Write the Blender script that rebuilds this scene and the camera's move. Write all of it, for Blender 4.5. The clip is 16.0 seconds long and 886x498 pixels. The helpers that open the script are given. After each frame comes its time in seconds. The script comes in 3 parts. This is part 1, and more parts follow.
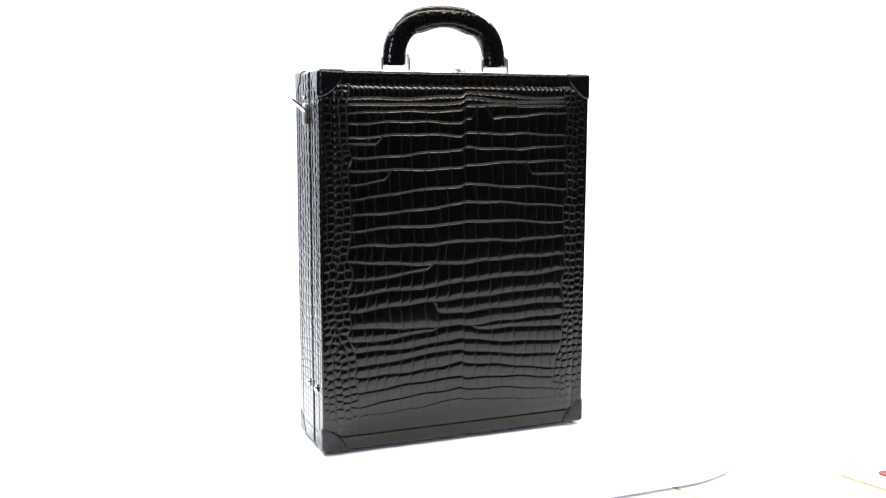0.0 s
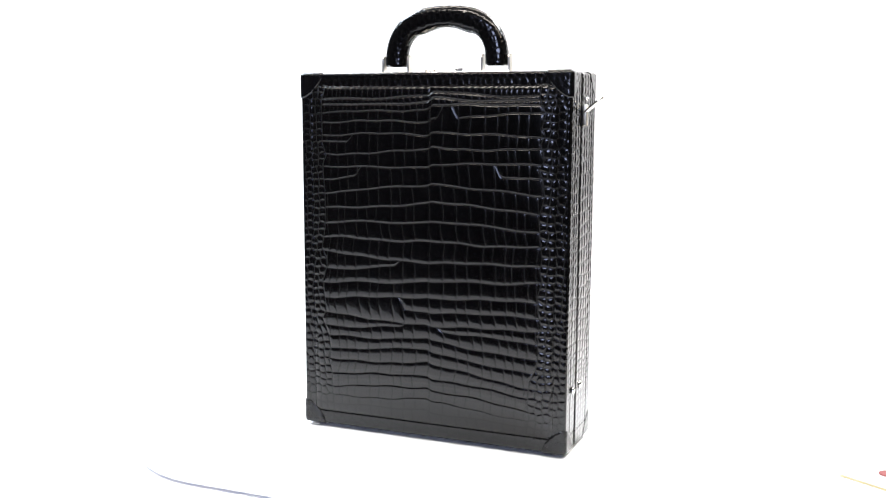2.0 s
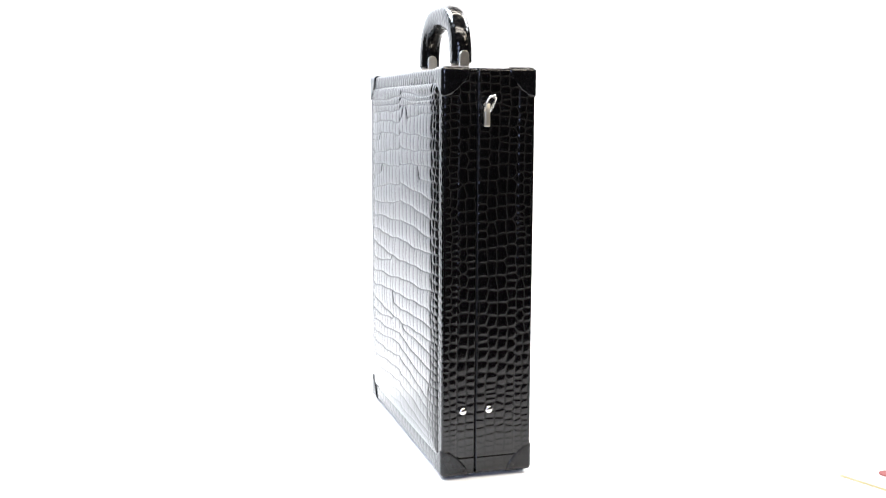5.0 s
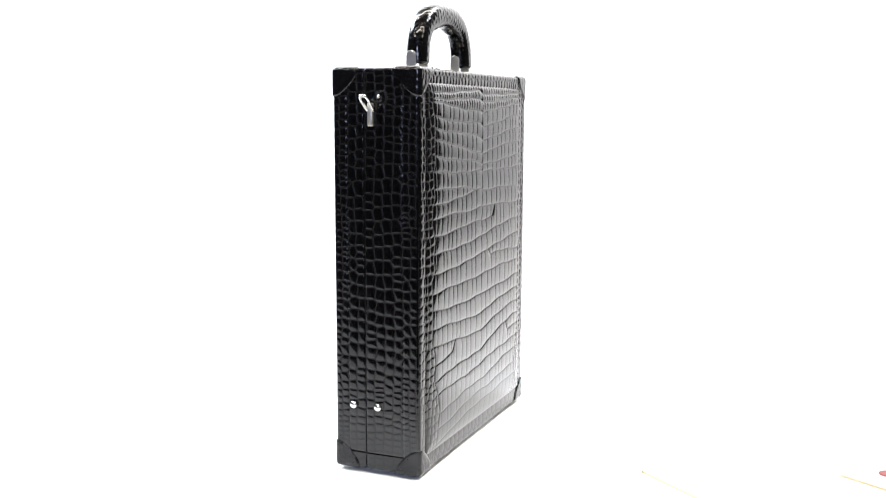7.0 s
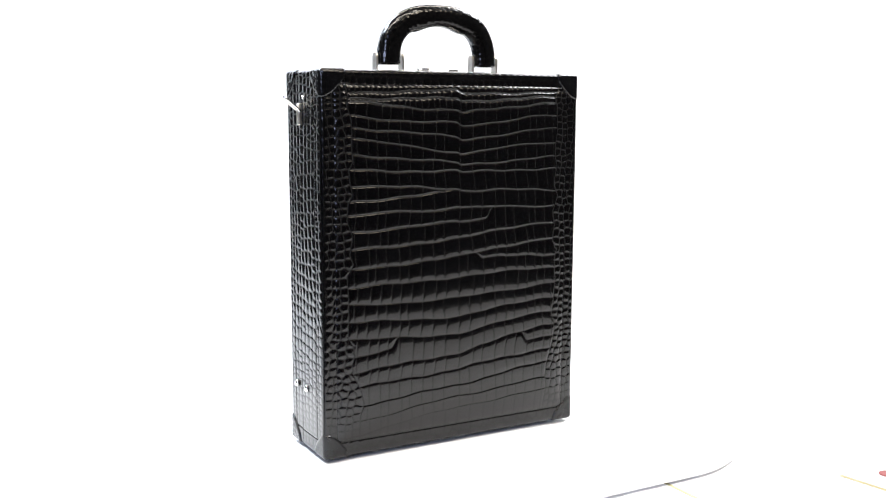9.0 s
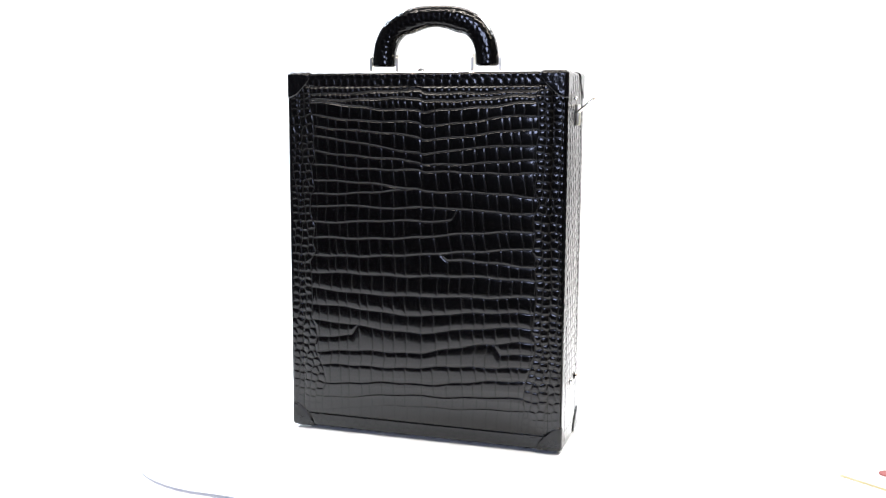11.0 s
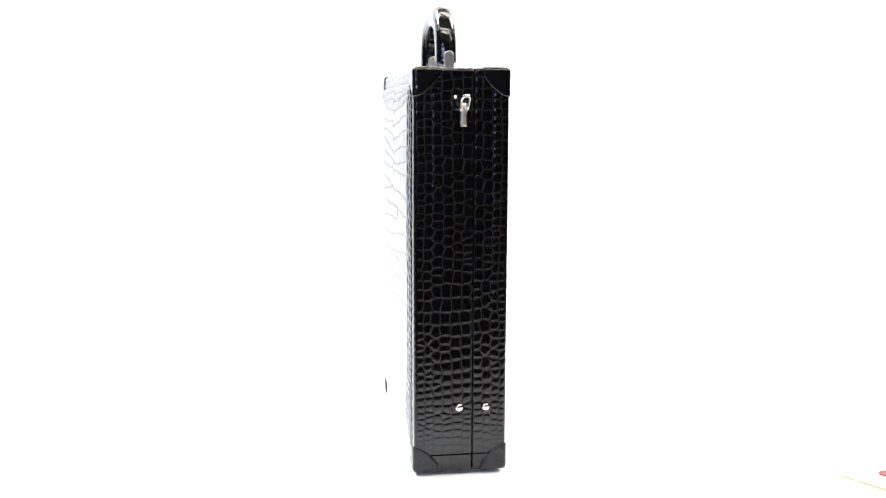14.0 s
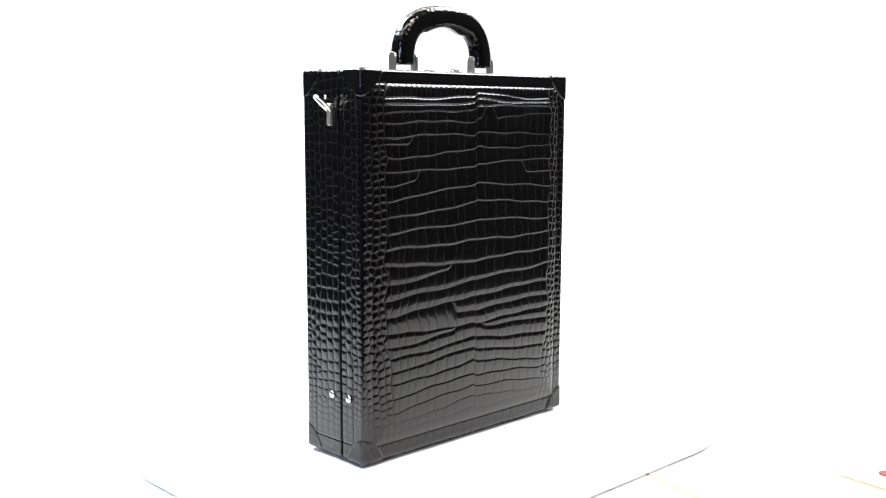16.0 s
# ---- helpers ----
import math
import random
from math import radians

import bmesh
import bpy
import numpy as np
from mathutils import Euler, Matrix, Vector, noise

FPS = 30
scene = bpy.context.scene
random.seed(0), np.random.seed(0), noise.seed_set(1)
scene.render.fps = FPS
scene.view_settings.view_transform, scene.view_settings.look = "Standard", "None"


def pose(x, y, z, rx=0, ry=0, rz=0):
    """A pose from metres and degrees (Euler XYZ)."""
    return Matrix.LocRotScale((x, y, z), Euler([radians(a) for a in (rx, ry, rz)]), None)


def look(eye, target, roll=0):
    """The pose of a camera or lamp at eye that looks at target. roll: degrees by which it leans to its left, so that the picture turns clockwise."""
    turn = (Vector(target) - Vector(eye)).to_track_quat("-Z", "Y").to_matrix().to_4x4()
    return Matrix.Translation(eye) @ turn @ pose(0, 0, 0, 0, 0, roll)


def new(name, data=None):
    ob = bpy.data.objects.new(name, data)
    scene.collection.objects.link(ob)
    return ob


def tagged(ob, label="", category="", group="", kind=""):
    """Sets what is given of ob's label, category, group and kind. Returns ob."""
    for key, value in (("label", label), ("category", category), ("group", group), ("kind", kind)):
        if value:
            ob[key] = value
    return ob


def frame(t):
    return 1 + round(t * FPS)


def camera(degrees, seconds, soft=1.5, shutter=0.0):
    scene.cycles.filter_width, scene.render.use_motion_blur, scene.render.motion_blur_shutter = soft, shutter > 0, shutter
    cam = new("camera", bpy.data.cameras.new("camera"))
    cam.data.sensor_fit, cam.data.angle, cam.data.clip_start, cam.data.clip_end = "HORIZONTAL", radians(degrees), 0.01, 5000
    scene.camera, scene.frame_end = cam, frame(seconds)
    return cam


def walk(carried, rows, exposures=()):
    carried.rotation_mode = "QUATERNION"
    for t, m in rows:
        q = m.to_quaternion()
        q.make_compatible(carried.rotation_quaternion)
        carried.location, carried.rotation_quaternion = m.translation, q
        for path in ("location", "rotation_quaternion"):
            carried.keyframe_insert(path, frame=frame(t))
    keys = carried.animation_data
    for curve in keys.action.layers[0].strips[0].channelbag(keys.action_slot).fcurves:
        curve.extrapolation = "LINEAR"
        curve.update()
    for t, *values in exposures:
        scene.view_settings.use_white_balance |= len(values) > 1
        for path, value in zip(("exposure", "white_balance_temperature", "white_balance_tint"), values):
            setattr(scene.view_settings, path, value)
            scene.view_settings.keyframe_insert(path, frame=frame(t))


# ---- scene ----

# The camera stands still before a turning attache case.
cam = camera(47.27, 16.0, soft=1.25)
EYE = Vector((0.0, -1.0422, 0.3305))
AIM = EYE + Vector((math.tan(0.0030), 1.0, -math.tan(0.1342)))
STILL = look(EYE, AIM, 0.20)
walk(cam, [(0.0, STILL), (16.0, STILL)])

# ---- world, lamps ----
world = bpy.data.worlds.new("sky")
scene.world = world
world.use_nodes = True
wn = world.node_tree
sky = wn.nodes.new("ShaderNodeTexSky")
sky.sky_type, sky.sun_disc = "NISHITA", False
sky.sun_elevation, sky.sun_rotation = radians(35), radians(200)
wn.links.new(sky.outputs[0], wn.nodes["Background"].inputs[0])
wn.nodes["Background"].inputs[1].default_value = 0.1


def area_lamp(name, eye, target, sx, sy, watts, colour):
    data = bpy.data.lights.new(name, "AREA")
    data.shape, data.size, data.size_y, data.energy, data.color = "RECTANGLE", sx, sy, watts, colour
    ob = new(name, data)
    ob.matrix_world = look(eye, target)
    return ob


for y, watts in ((-1.00, 58), (0.42, 40)):
    area_lamp("ceiling_tube_glow", (0.0, y, 1.76), (0.0, y, 0.0), 2.6, 0.16, watts, (1.0, 0.92, 0.83))
for side in (-1, 1):
    area_lamp("studio_lamp_glow", (side * 1.10, 0.46, 1.50), (side * 0.68, 0.10, 0.0), 1.0, 0.6, 74 if side < 0 else 54, (0.78, 0.88, 1.0) if side < 0 else (0.93, 0.96, 1.0))
area_lamp("window_daylight", (-0.92, -2.86, 1.00), (-0.2, 0.0, 0.25), 0.75, 0.8, 34, (0.56, 0.65, 1.0))
area_lamp("ceiling_spot_glow", (1.45, -1.20, 1.60), (0.05, 0.0, 0.3), 0.5, 0.4, 9, (1.0, 0.88, 0.70))

# ---- materials ----


def material(name, base, rough=0.5, metal=0.0, coat=0.0, coat_rough=0.1, vary=0.2, scale=40.0, bump=0.0, bump_scale=900.0, spec=0.5):
    m = bpy.data.materials.new(name)
    m.use_nodes = True
    nt = m.node_tree
    b = nt.nodes["Principled BSDF"]
    co = nt.nodes.new("ShaderNodeTexCoord")
    n1 = nt.nodes.new("ShaderNodeTexNoise")
    n1.inputs["Scale"].default_value, n1.inputs["Detail"].default_value = scale, 5
    nt.links.new(co.outputs["Object"], n1.inputs["Vector"])
    ramp = nt.nodes.new("ShaderNodeMix")
    ramp.data_type = "RGBA"
    ramp.inputs[6].default_value = (*[c * (1 - vary) for c in base], 1)
    ramp.inputs[7].default_value = (*[min(1, c * (1 + vary)) for c in base], 1)
    nt.links.new(n1.outputs["Fac"], ramp.inputs[0])
    nt.links.new(ramp.outputs[2], b.inputs["Base Color"])
    mr = nt.nodes.new("ShaderNodeMapRange")
    mr.inputs["To Min"].default_value, mr.inputs["To Max"].default_value = rough * 0.75, min(1, rough * 1.25)
    nt.links.new(n1.outputs["Fac"], mr.inputs["Value"])
    nt.links.new(mr.outputs[0], b.inputs["Roughness"])
    b.inputs["Metallic"].default_value = metal
    b.inputs["Specular IOR Level"].default_value = spec
    b.inputs["Coat Weight"].default_value, b.inputs["Coat Roughness"].default_value = coat, coat_rough
    if bump:
        n2 = nt.nodes.new("ShaderNodeTexNoise")
        n2.inputs["Scale"].default_value, n2.inputs["Detail"].default_value = bump_scale, 4
        nt.links.new(co.outputs["Object"], n2.inputs["Vector"])
        bp = nt.nodes.new("ShaderNodeBump")
        bp.inputs["Strength"].default_value, bp.inputs["Distance"].default_value = bump, 0.0004
        nt.links.new(n2.outputs["Fac"], bp.inputs["Height"])
        nt.links.new(bp.outputs[0], b.inputs["Normal"])
    return m


LEATHER = material("black_crocodile_leather", (0.0009, 0.0009, 0.0011), 0.15, coat=0.39, coat_rough=0.06, vary=0.35, scale=60, bump=0.05, bump_scale=700, spec=0.24)
SMOOTH = material("black_smooth_leather", (0.003, 0.003, 0.0034), 0.28, coat=0.2, coat_rough=0.16, vary=0.3, scale=90, bump=0.3, bump_scale=800, spec=0.25)
CAP = material("black_scaled_cap_leather", (0.002, 0.002, 0.0024), 0.2, coat=0.4, coat_rough=0.08, vary=0.3, scale=60, spec=0.22)
CORE = material("black_seam_edge", (0.004, 0.004, 0.004), 0.6, vary=0.2)
NICKEL = material("polished_nickel", (0.72, 0.70, 0.66), 0.16, metal=1.0, vary=0.06, scale=200, bump=0.05)
SATIN = material("satin_nickel", (0.70, 0.67, 0.61), 0.32, metal=1.0, vary=0.05, scale=300, bump=0.1)
BRASS = material("pale_brushed_brass", (0.74, 0.69, 0.58), 0.40, metal=1.0, vary=0.06, scale=300, bump=0.1)
DARK = material("dark_dial", (0.03, 0.03, 0.035), 0.4)
BOARD = material("white_laminate", (0.84, 0.84, 0.84), 0.45, vary=0.02, scale=12, bump=0.05)
PAPER = material("white_paper", (0.85, 0.85, 0.85), 0.7, vary=0.02, scale=9, bump=0.1, bump_scale=300)
YELLOW = material("yellow_tape", (0.22, 0.19, 0.09), 0.6, vary=0.1)
PALE = material("pale_yellow_tape", (0.40, 0.36, 0.20), 0.6, vary=0.1)
RED = material("red_sticker", (0.16, 0.022, 0.022), 0.5, vary=0.08)
WALL = material("grey_room_paint", (0.03, 0.029, 0.028), 0.8, vary=0.15, scale=3)
CEIL = material("ceiling_paint", (0.10, 0.10, 0.10), 0.85, vary=0.1, scale=3)
TABLE = material("white_table_paint", (0.82, 0.82, 0.82), 0.5, vary=0.04, scale=6)



def add_scales(m, scale, strength):
    nt = m.node_tree
    b = nt.nodes["Principled BSDF"]
    co = nt.nodes["Texture Coordinate"]
    v = nt.nodes.new("ShaderNodeTexVoronoi")
    v.feature = "DISTANCE_TO_EDGE"
    v.inputs["Scale"].default_value = scale
    nt.links.new(co.outputs["Object"], v.inputs["Vector"])
    mr = nt.nodes.new("ShaderNodeMapRange")
    mr.interpolation_type = "SMOOTHSTEP"
    mr.inputs["From Max"].default_value = 0.22
    nt.links.new(v.outputs["Distance"], mr.inputs["Value"])
    bp = nt.nodes.new("ShaderNodeBump")
    bp.inputs["Strength"].default_value, bp.inputs["Distance"].default_value = strength, 0.0004
    nt.links.new(mr.outputs[0], bp.inputs["Height"])
    for slot in ("Normal", "Coat Normal"):
        nt.links.new(bp.outputs[0], b.inputs[slot])


add_scales(CAP, 170, 0.22)


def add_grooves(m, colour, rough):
    """Glazed scales shine; grooves stay dull, their paler colour painting in reflected light."""
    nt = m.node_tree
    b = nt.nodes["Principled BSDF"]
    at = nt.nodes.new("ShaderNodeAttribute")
    at.attribute_name = "dull_lit_groove"
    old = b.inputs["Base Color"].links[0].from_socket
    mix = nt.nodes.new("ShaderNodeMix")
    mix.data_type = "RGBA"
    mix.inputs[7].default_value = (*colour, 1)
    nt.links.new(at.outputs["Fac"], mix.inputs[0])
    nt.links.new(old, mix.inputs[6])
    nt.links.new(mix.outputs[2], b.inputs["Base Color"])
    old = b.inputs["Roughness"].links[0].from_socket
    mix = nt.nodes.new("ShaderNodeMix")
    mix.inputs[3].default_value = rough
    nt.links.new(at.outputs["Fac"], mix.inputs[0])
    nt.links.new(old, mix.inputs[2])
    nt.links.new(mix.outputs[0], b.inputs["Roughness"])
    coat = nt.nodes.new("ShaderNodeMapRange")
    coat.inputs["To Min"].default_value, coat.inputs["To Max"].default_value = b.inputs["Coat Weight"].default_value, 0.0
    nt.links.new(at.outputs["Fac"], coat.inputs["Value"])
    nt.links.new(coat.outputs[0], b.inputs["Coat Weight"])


# Groove colour lifted above the scales' black to stand in for reflected light.
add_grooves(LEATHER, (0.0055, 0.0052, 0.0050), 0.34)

# ---- mesh helpers ----


def part(name, bm, mat, parent, label="", smooth=True):
    me = bpy.data.meshes.new(name)
    bm.to_mesh(me)
    bm.free()
    return hang(name, me, mat, parent, label, smooth)


def hang(name, me, mat, parent, label="", smooth=True):
    me.materials.append(mat)
    me.polygons.foreach_set("use_smooth", [smooth] * len(me.polygons))
    ob = new(name, me)
    ob.parent = parent
    if label:
        tagged(ob, label)
    return ob


def box(bm, lo, hi, bevel=0.0, seg=2):
    made = bmesh.ops.create_cube(bm, size=1.0)["verts"]
    for v in made:
        v.co = Vector([lo[i] + (v.co[i] + 0.5) * (hi[i] - lo[i]) for i in range(3)])
    if bevel:
        edges = list({e for v in made for e in v.link_edges})
        bmesh.ops.bevel(bm, geom=edges, offset=bevel, segments=seg, profile=0.5, affect="EDGES")
    return bm


def disc(bm, r, h, m, seg=28, bevel=0.0):
    made = bmesh.ops.create_cone(bm, cap_ends=True, segments=seg, radius1=r, radius2=r, depth=h)["verts"]
    if bevel:
        edges = [e for e in {e for v in made for e in v.link_edges} if len({round(v.co.z, 6) for v in e.verts}) == 1 and e.verts[0].co.z > 0]
        made = list(set(made) | set(bmesh.ops.bevel(bm, geom=edges, offset=bevel, segments=4, profile=0.5, affect="EDGES")["verts"]))
    bmesh.ops.transform(bm, matrix=m, verts=[v for v in made if v.is_valid])
    return bm


def tube(bm, path, r, closed=False, seg=12):
    """A round bar of radius r along a path of points."""
    n, rings = len(path), []
    for i, p in enumerate(path):
        a = path[(i - 1) % n] if closed or i else p
        b = path[(i + 1) % n] if closed or i < n - 1 else p
        d = (b - a).normalized()
        side = d.cross(Vector((0.31, 0.87, 0.38))).normalized()
        up = d.cross(side)
        rings.append([bm.verts.new(p + r * (math.cos(k) * side + math.sin(k) * up)) for k in [2 * math.pi * j / seg for j in range(seg)]])
    for i in range(n if closed else n - 1):
        a, b = rings[i], rings[(i + 1) % n]
        for j in range(seg):
            bm.faces.new((a[j], a[(j + 1) % seg], b[(j + 1) % seg], b[j]))
    if not closed:
        bm.faces.new(rings[0][::-1])
        bm.faces.new(rings[-1])
    bmesh.ops.recalc_face_normals(bm, faces=bm.faces)
    return bm


def grid_mesh(name, P, flip=False):
    """A mesh from an array of points, rows by columns by three."""
    rows, cols = P.shape[:2]
    i = np.arange(rows * cols).reshape(rows, cols)
    q = np.stack([i[:-1, :-1], i[:-1, 1:], i[1:, 1:], i[1:, :-1]], -1).reshape(-1, 4)
    if flip:
        q = q[:, ::-1]
    me = bpy.data.meshes.new(name)
    me.vertices.add(rows * cols)
    me.vertices.foreach_set("co", P.reshape(-1).astype(np.float32))
    me.loops.add(q.size)
    me.loops.foreach_set("vertex_index", q.reshape(-1).astype(np.int32))
    me.polygons.add(len(q))
    me.polygons.foreach_set("loop_start", np.arange(0, q.size, 4, dtype=np.int32))
    me.update(calc_edges=True)
    return me


def smoothstep(x):
    x = np.clip(x, 0, 1)
    return x * x * (3 - 2 * x)


def cut(e, wide):
    """0 in the floor of a groove, 1 away from it."""
    return 1 - np.exp(-(np.maximum(e, 0) / wide) ** 1.6)


def honeycomb(us, vs, seeds, wide=0.0009, round_off=0.0026):
    """Irregular scales round their centres: how clear of the grooves each point is, and how far up its scale's dome."""
    clear, dome = np.ones((len(vs), len(us))), np.ones((len(vs), len(us)))
    order = seeds[np.argsort(seeds[:, 1])]
    for k, v in enumerate(vs):
        a, b = np.searchsorted(order[:, 1], (v - 0.024, v + 0.024))
        s = order[a:b]
        if len(s) < 2:
            continue
        near = min(8, len(s))
        d = (us[:, None] - s[None, :, 0]) ** 2 + (v - s[None, :, 1]) ** 2
        idx = np.argpartition(d, near - 1, axis=1)[:, :near]
        f = np.take_along_axis(d, idx, 1)
        by = np.argsort(f, axis=1)
        idx, f = np.take_along_axis(idx, by, 1), np.take_along_axis(f, by, 1)
        for j in range(1, near):
            gap = s[idx[:, j]] - s[idx[:, 0]]
            e = (f[:, j] - f[:, 0]) / (2 * np.hypot(gap[:, 0], gap[:, 1]) + 1e-9)
            clear[k] *= cut(e, wide)
            dome[k] *= cut(e, round_off)
    return clear, dome


# The belly rows of the two hides. Each line between two rows, in millimetres above the case's foot: towards one side, on the spine, towards the other side.
LID_ROWS = ((342.8, 348.1, 345.7), (336.5, 341.4, 341.4), (329.1, 335.0, 338.1), (319.8, 322.9, 329.3), (307.1, 310.3, 306.8), (298.9, 308.1, 305.1), (287.3, 294.3, 295.2), (273.4, 278.2, 281.3),
            (261.1, 277.1, 266.9), (247.2, 260.4, 251.2), (231.4, 241.3, 235.5), (216.8, 222.2, 218.0), (201.5, 201.9, 201.6), (186.2, 180.3, 184.6), (169.1, 179.1, 183.4),
            (154.2, 162.0, 167.5), (138.1, 146.5, 148.5), (134.6, 131.5, 134.1), (122.5, 116.4, 122.0), (108.6, 114.7, 108.0), (97.5, 103.1, 92.3), (85.3, 92.0, 77.7),
            (72.4, 78.6, 64.2), (58.3, 65.7, 53.6), (45.3, 53.3, 41.8), (34.1, 40.9, 31.7), (24.0, 29.6, 23.4))
BACK_ROWS = ((349.0, 350.0, 351.2), (343.2, 342.2, 345.8), (339.4, 330.5, 340.2), (326.1, 317.8, 327.1), (316.8, 304.5, 313.4), (305.7, 290.1, 300.2), (291.7, 279.5, 284.3), (277.0, 271.7, 273.1),
             (262.3, 254.3, 250.6), (247.0, 253.2, 249.6), (233.9, 236.3, 234.5), (218.4, 222.1, 233.4), (201.1, 206.2, 217.2), (183.1, 188.0, 200.4), (181.9, 186.3, 182.4),
             (164.9, 167.9, 169.3), (148.6, 146.0, 152.8), (132.1, 127.5, 137.9), (115.0, 110.0, 123.0), (97.8, 108.8, 121.9), (83.0, 90.1, 109.1), (81.7, 88.9, 96.3),
             (68.1, 74.2, 83.4), (50.1, 57.7, 68.8), (34.4, 45.9, 51.3), (20.6, 34.6, 38.3))
# Where two rows run together: the line, the line it joins, from and to in metres across the hide.
LID_JOINS = ((3, 2, 0.013, 0.029), (5, 4, -0.086, 1), (8, 7, -0.077, 0.074), (14, 13, -0.033, 1), (17, 16, -1, -0.028), (19, 18, -0.027, 0.013))
BACK_JOINS = ((9, 8, -0.011, 1), (11, 10, 0.036, 1), (14, 13, -1, 0.024), (19, 18, -0.071, 1), (21, 20, -1, 0.08))


def hide_plan(rng, rows, joins, stations, kinks):
    """The pattern of one hide: its row lines as functions across the hide, its columns, and where the rows end in small side scales."""
    table = np.array(rows) * 0.001
    waves = [(rng.uniform(0, 6.28), rng.uniform(35, 60), rng.uniform(0, 6.28), rng.uniform(90, 170)) for _ in table]

    def lines(us):
        """Heights of all the lines, top first, at each place across."""
        out = []
        for k, row in enumerate(table):
            v = np.interp(us, stations, row)
            v = v + 0.0010 * np.sin(us * waves[k][1] + waves[k][0]) + 0.0005 * np.sin(us * waves[k][3] + waves[k][2])
            kink = np.interp(row[1], (0.05, 0.20, 0.32), kinks)
            out.append(v + kink * np.tanh((us - stations[1]) / 0.003) * np.exp(-np.abs(us - stations[1]) / 0.03))
        for a, b, lo, hi in joins:
            into = smoothstep((us - lo) / 0.009 + 0.5) * smoothstep((hi - us) / 0.009 + 0.5)
            out[a] = out[a] + (out[b] - out[a]) * into
        return -np.maximum.accumulate(-np.array(out), axis=0)

    base = [[stations[1]], [stations[1]]]
    for i, sign in enumerate((-1, 1)):
        while abs(base[i][-1]) < 0.16:
            u = abs(base[i][-1])
            base[i].append(base[i][-1] + sign * (0.0142 - 0.0035 * float(smoothstep((u - 0.03) / 0.07))) * rng.uniform(0.86, 1.14))
    base = np.sort(np.array(base[0][1:] + base[1]))
    columns = []
    for k in range(len(table) + 1):
        fine = np.sort(np.concatenate([base, (base[1:] + base[:-1]) / 2])) if k < 3 else base
        c = fine + rng.normal(0, 0.0014 if k > 2 else 0.0007, len(fine)) + rng.uniform(-0.002, 0.002)
        c[np.argmin(np.abs(fine - stations[1]))] = stations[1] + rng.normal(0, 0.0006)
        columns.append((np.sort(c), rng.normal(0, 0.07), rng.uniform(0, 6.28)))
    ends = rng.uniform(0.114, 0.121, (len(table) + 1, 2))
    mids = np.concatenate([[PZ1], table[:, 1], [PZ0]])
    mids = (mids[:-1] + mids[1:]) / 2

    def end(V, side):
        e = np.interp(V, mids[::-1], ends[::-1, side])
        return e - 0.010 * smoothstep((0.12 - V) / 0.08)

    seeds = []
    for side, sign in ((0, -1), (1, 1)):
        at = np.concatenate([[HZ + 0.004], lines(np.array([sign * 0.118]))[:, 0], [-0.004]])
        for hi, lo in zip(at[:-1], at[1:]):
            tall = hi - lo
            if tall < 0.003:
                continue
            n = max(1, round(tall / 0.0078))
            for col in range(6):
                u = float(end((hi + lo) / 2, side)) + 0.0036 + 0.0074 * col
                for j in range(n):
                    seeds.append((sign * (u + rng.normal(0, 0.0008)), lo + tall * (j + 0.5 + 0.08 * (-1) ** col) / n + rng.normal(0, 0.0005)))
    for v, du in ((PZ1 + 0.0035, 0.0075), (PZ1 + 0.0100, 0.0085), (PZ0 - 0.0045, 0.012), (PZ0 - 0.0120, 0.012)):
        u = -0.118
        while u < 0.118:
            seeds.append((u, v + rng.normal(0, 0.0008)))
            u += du * rng.uniform(0.7, 1.3)
    return lines, columns, end, np.array(seeds)


